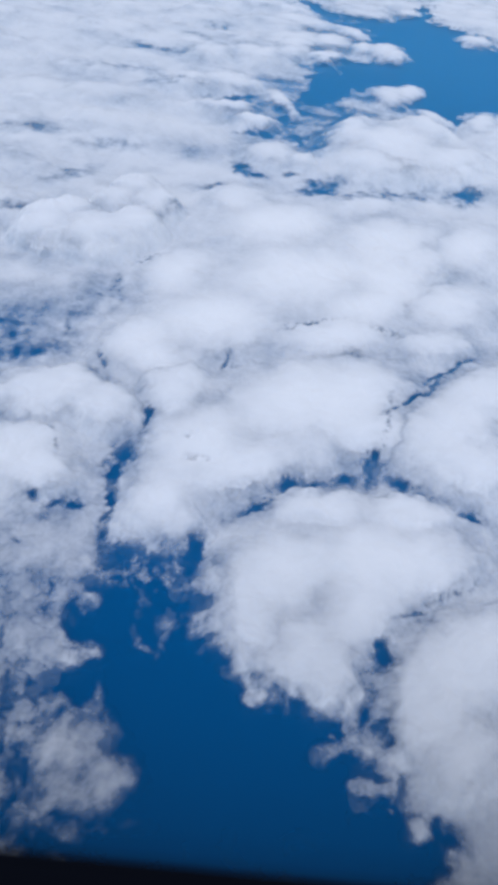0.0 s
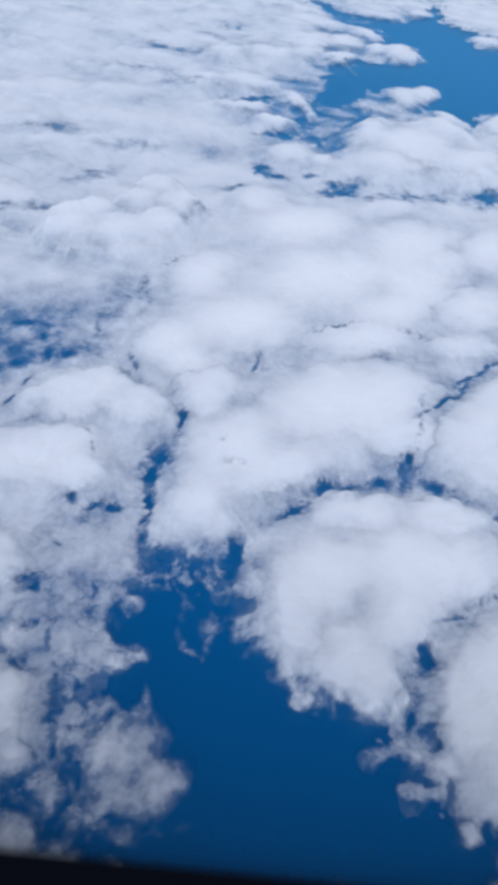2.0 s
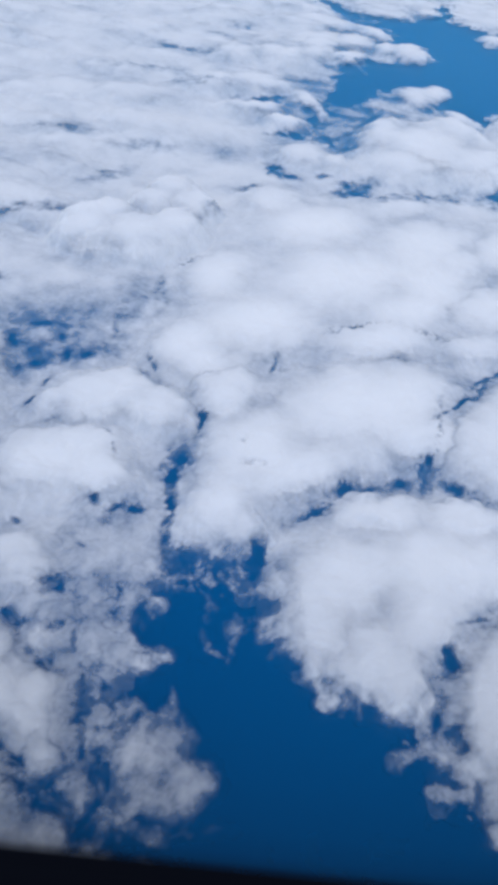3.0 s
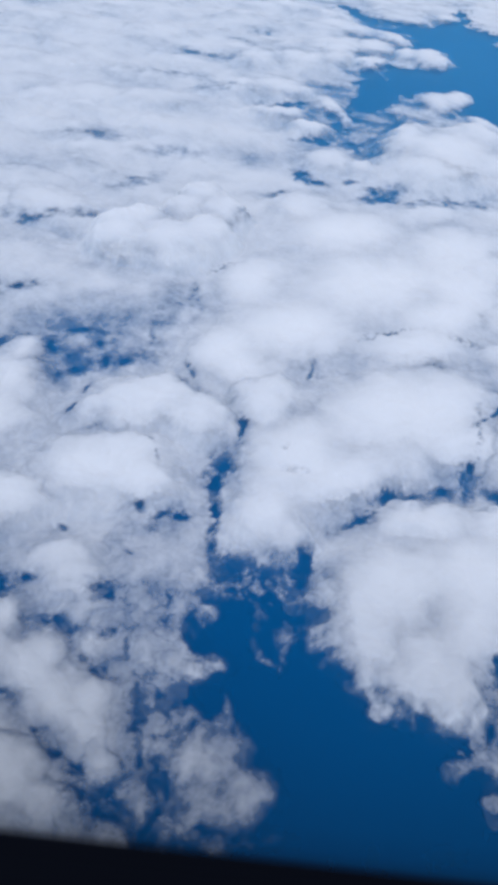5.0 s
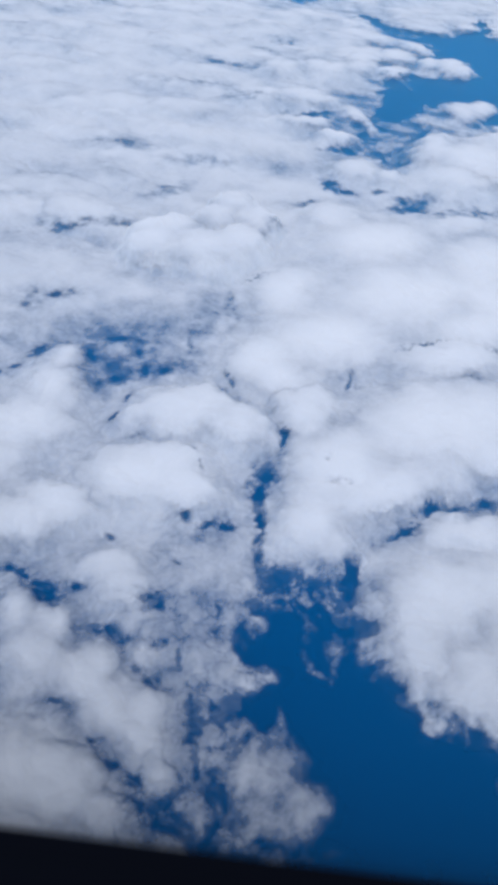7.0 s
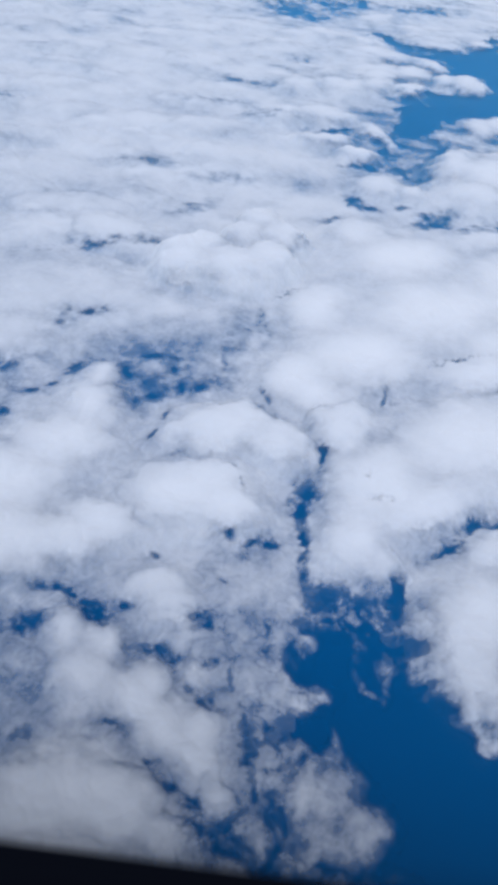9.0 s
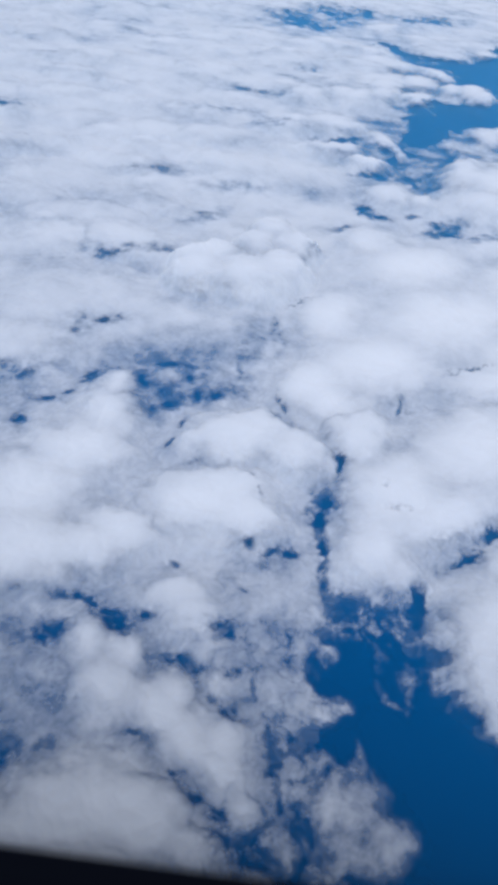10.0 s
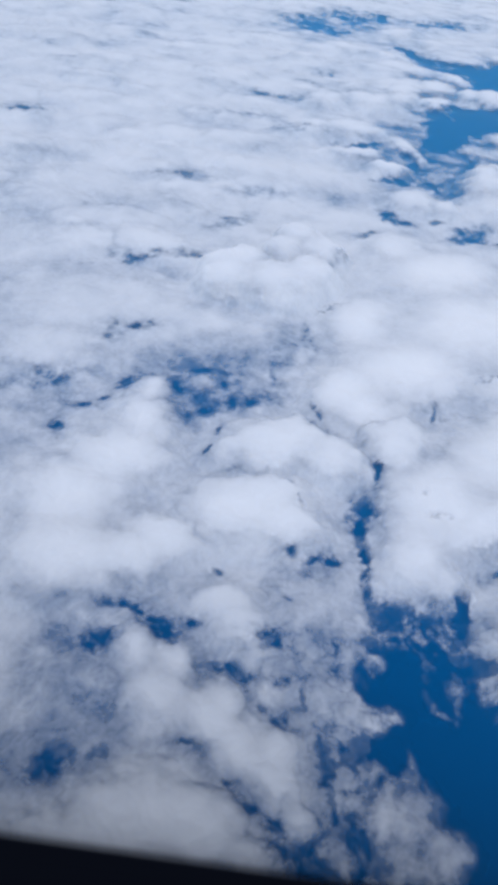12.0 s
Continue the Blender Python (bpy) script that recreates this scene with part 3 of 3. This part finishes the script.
cloud("thin grey haze of cloud between denser cumulus heads", [
    (-186, 209, 58, 25, 166, 0.8), (-141, 222, 44, 23, 102, 0.8), (-223, 244, 35, 25, 177, 0.8),
    (-174, 274, 40, 30, 145, 0.8),
], rag=0.22, thin=0.7)
cloud("thin grey haze of cloud below a slanting bank", [
    (-188, 238, 59, 48, 133, 0.8), (-167, 185, 36, 30, 11, 0.7), (-316, 270, 52, 27, 6, 0.8),
], rag=0.22, thin=0.66)
cloud("faint streaky haze trailing below a ragged cloud", [
    (-103, 159, 24, 12.8, 6, 0.7), (-79, 155, 38, 7.9, 6, 0.6),
], rag=0.3, thin=0.42)
# -- end of the placed clouds --

# ---- the far sheet of small clouds ----
def over_water(x, y):
    for ox, oy, rx, ry, turn in OPEN_WATER:
        u, v = oval(x, y, ox, oy, rx, ry, turn)
        if u * u + v * v < 1.5:
            return True
    for ox, oy, rx, ry, turn, strong in THIN_VEIL:
        u, v = oval(x, y, ox, oy, rx, ry, turn)
        if u * u + v * v < 1:
            return True
    return False


dice = random.Random(4)
spots = []
for _ in range(6000):
    y = 960 + 3500 * dice.random() ** 1.3
    x = dice.uniform(-0.40 * y - 330, 0.24 * y + 160)
    apart = 52 + 0.040 * y
    if over_water(x, y) or any((x - a) ** 2 + (y - b) ** 2 < apart * apart for a, b in spots):
        continue
    spots.append((x, y))
for x, y in spots:
    if y < 1250 and x > -250:
        continue
    r = (44 + 0.031 * y) * dice.uniform(0.7, 1.25)
    lobes = [(x, y, r * dice.uniform(1.0, 1.5), r * dice.uniform(0.7, 1.0), dice.uniform(-25, 25), dice.uniform(0.7, 1.0))]
    for _ in range(dice.randint(1, 2)):
        lobes.append((x + r * dice.uniform(-0.9, 0.9), y + r * dice.uniform(-0.6, 0.6), r * dice.uniform(0.5, 0.8),
                      r * dice.uniform(0.4, 0.6), dice.uniform(-25, 25), dice.uniform(0.6, 1.0)))
    cloud("soft white cumulus cloud in a far sheet of broken cloud", lobes, rag=0.22, tall=dice.uniform(0.5, 1.1), group="far sheet of small cumulus clouds", low=dice.uniform(0, 5))

# thin veil between the clouds, away from the open water
veil = 0.63 + 0.24 * np.clip((Y - 720) / 500, 0, 1) + 0.17 * eddies(X, Y, 120, 3, 77, 0.55)
for ox, oy, rx, ry, turn, strong in THIN_VEIL:
    u, v = oval(X + 40 * WIDE_X, Y + 40 * WIDE_Y, ox, oy, rx, ry, turn)
    veil = veil - strong * np.exp(-(u * u + v * v) ** 1.5)
veil = np.clip(veil, 0.12, 1) * (1 - np.clip(1.6 * water, 0, 1)) - 0.35 * water
owner[veil >= best] = -1
depth = np.maximum(best, veil)
# creases where two clouds meet
meet = np.exp(-(np.clip(best - second, 0, 1) / 0.13) ** 2) * np.clip(second * 3, 0, 1)
depth = depth - 0.13 * meet * np.clip(0.55 + 1.5 * WIDE_X, 0, 1)
depth = depth - 0.34 * FAR * np.clip(eddies(0.5 * X, Y, 150, 3, 201, 0.5), 0, 1)
# lacy stretches, then the gaps
lace, haze = spread(LACE), spread(HAZE)
depth = depth - lace * 0.06 - haze * np.clip(depth, 0, 1)
open_rims = [(x, y, 2.0 * a + 3, 2.0 * b + 3, turn) for x, y, a, b, turn in MIDDLE_GAPS + NEAR_GAPS + LACE_HOLES + LOW_GAPS]
depth = depth - 0.15 * mask_of(open_rims, 0.5, 0.9)
gap = np.maximum(mask_of(MIDDLE_GAPS + NEAR_GAPS, 0.5, 0.8), 0.84 * mask_of(LACE_HOLES + LOW_GAPS, 0.5, 0.9))
gap = np.maximum(gap, 0.45 * mask_of(THIN_GAPS, 0.5, 0.8))
gap = np.clip(gap + (2.6 * FRAY + 2.2 * FINE) * gap * (1 - gap), 0, 1)      # torn rims
gap = np.maximum(gap, 0.92 * mask_of(FAR_GAPS, 0.7, 0.7))
gap = np.maximum(gap, 0.5 * mask_of(FAR_VEINS, 0.6, 0.9))
depth = depth * (1 - gap) - 0.09 * gap
# eddies tear what is thin
loose = np.clip((1.02 - depth) / 0.55, 0.03, 1) * (1 - 1.2 * haze) * np.clip((depth + 0.45) / 0.3, 0, 1)
rims = 2.0 * gap + 3 * water * (1 - water) + 0.2 * shred
rims = np.clip(rims + 0.42 * np.exp(-((depth - 0.22) / 0.28) ** 2), 0, 1)
depth = depth - VEINS * (0.20 * lace + 0.06 * rims) * (1 - FAR)
depth = depth + (FRAY + 0.30 * FINE * rims) * loose * (0.07 + 0.11 * lace + (0.16 + ragged) * rims) * (1 - 0.1 * FAR) - 0.07 * np.clip(WIDE_Y + 0.5 * SMALL_X, -1, 1)
# and smear it again where it is lacy
depth = depth + 0.75 * np.clip(1.3 * lace, 0, 1) * (1 - FAR) * (0.24 - 0.52 * depth) * np.clip((depth + 0.12) / 0.3, 0, 1) * np.clip((1.05 - depth) / 0.2, 0, 1)
# a faint haze stays in the lacy stretches
faint = lace * np.clip(0.20 + 0.10 * WIDE_X + 0.05 * FRAY, 0, 1) * (1 - 0.8 * gap) * (1 - water)
depth = np.where(faint > 0.02, np.maximum(depth, faint), depth)
# the rims trail off
tail = 0.3 * np.exp((np.minimum(depth, 0.3) - 0.3) / 0.3) + 1.5 * np.minimum(depth + 0.12, 0)
depth = np.where(depth < 0.3, depth + (tail - depth) * (1 - FAR) * (1 - 0.8 * gap), depth)
# the deck thins out past its sides
sides = np.clip(np.minimum(FAN, 1 - FAN)[None] / 0.035 + 0.5 * WIDE_X, 0, 1) * np.clip((ROW_Y[:, None] - 92) / 16, 0, 1) * np.clip((4650 - ROW_Y[:, None]) / 200, 0, 1)
depth = depth - 1.3 * (1 - sides)
body = np.clip(depth, 0, 1)
billow = (1 - FAR) * eddies(X, Y, 60, 2, 3, 0.5, puffy=True) * 3.0 + FAR * eddies(0.8 * X, Y, 110, 2, 3, 0.5, puffy=True) * 4.0 + eddies(X, Y, 19, 2, 5, 0.5, puffy=True) * 0.8
ripple = eddies(X + 20 * WIDE_X, 3.2 * Y, 42, 2, 23, 0.5) * np.clip(WIDE_Y * 2.5, 0, 1) * (1.5 + 2.4 * FAR)
crests = eddies(1.1 * X + 0.7 * Y, 0.5 * Y - 0.5 * X, 27, 2, 41, 0.5) * np.clip(eddies(X, Y, 260, 2, 43) * 3, 0, 1) * np.clip((Y - 600) / 300, 0, 1)
top = top + body * (billow + ripple + 2.0 * crests) - 5.0 * gap * np.clip(top - DECK + 6, 0, 12) / 12
PLACES = np.stack([X, Y, top], 2)
along, across = np.gradient(PLACES, axis=1), np.gradient(PLACES, axis=0)
NORMALS = np.cross(along, across)
NORMALS = (NORMALS / np.linalg.norm(NORMALS, axis=2, keepdims=True)).reshape(-1, 3)
PLACES = PLACES.reshape(-1, 3)

index = np.arange(X.size).reshape(X.shape)
corners = np.stack([index[:-1, :-1], index[:-1, 1:], index[1:, 1:], index[1:, :-1]], 2).reshape(-1, 4)
thick = depth.ravel()[corners].max(1)
whose = owner.ravel()[corners[:, 0]]
order = np.argsort(whose, kind="stable")
first = np.searchsorted(whose[order], np.arange(-1, len(clouds) + 1))
scraps = [order[first[0]:first[1]]]
for k, (label, group) in enumerate(clouds):
    mine = order[first[k + 1]:first[k + 2]]
    whole, *rest = pieces(mine[thick[mine] > -0.14]) or [[]]
    scraps += [np.array(piece) for piece in rest]
    if len(whole) < 30:
        scraps.append(np.array(whole, int))
        continue
    whole = np.array(whole)
    which = heads.ravel()[corners[whole, 0]]
    billows = []
    for n in np.unique(which) if group == DECK_GROUP else ():
        stretch, *rest = pieces(whole[which == n])
        scraps += [np.array(piece) for piece in rest]
        (billows if len(stretch) > 60 else scraps).append(np.array(stretch))
    if len(billows) > 1:
        billows.sort(key=len, reverse=True)
        middle = PLACES[corners[np.concatenate(billows)].ravel()].mean(0)
        thing = new("cumulus_cloud")
        thing.location = (middle[0], middle[1], DECK - 6)
        for stretch in billows:
            part_mesh("dome" if stretch is billows[0] else "billow", corners[stretch], thing)
    else:
        thing = part_mesh("cumulus_cloud", corners[billows[0] if billows else whole])
    tagged(thing, label, "cloud", group)
    cloud_base(k, thing)
scraps = np.concatenate(scraps)
veil_sheet = part_mesh("cloud_veil", corners[scraps[thick[scraps] > -0.14]])
tagged(veil_sheet, "thin pale veil of cloud between the cumulus clouds", "cloud", kind="stuff")
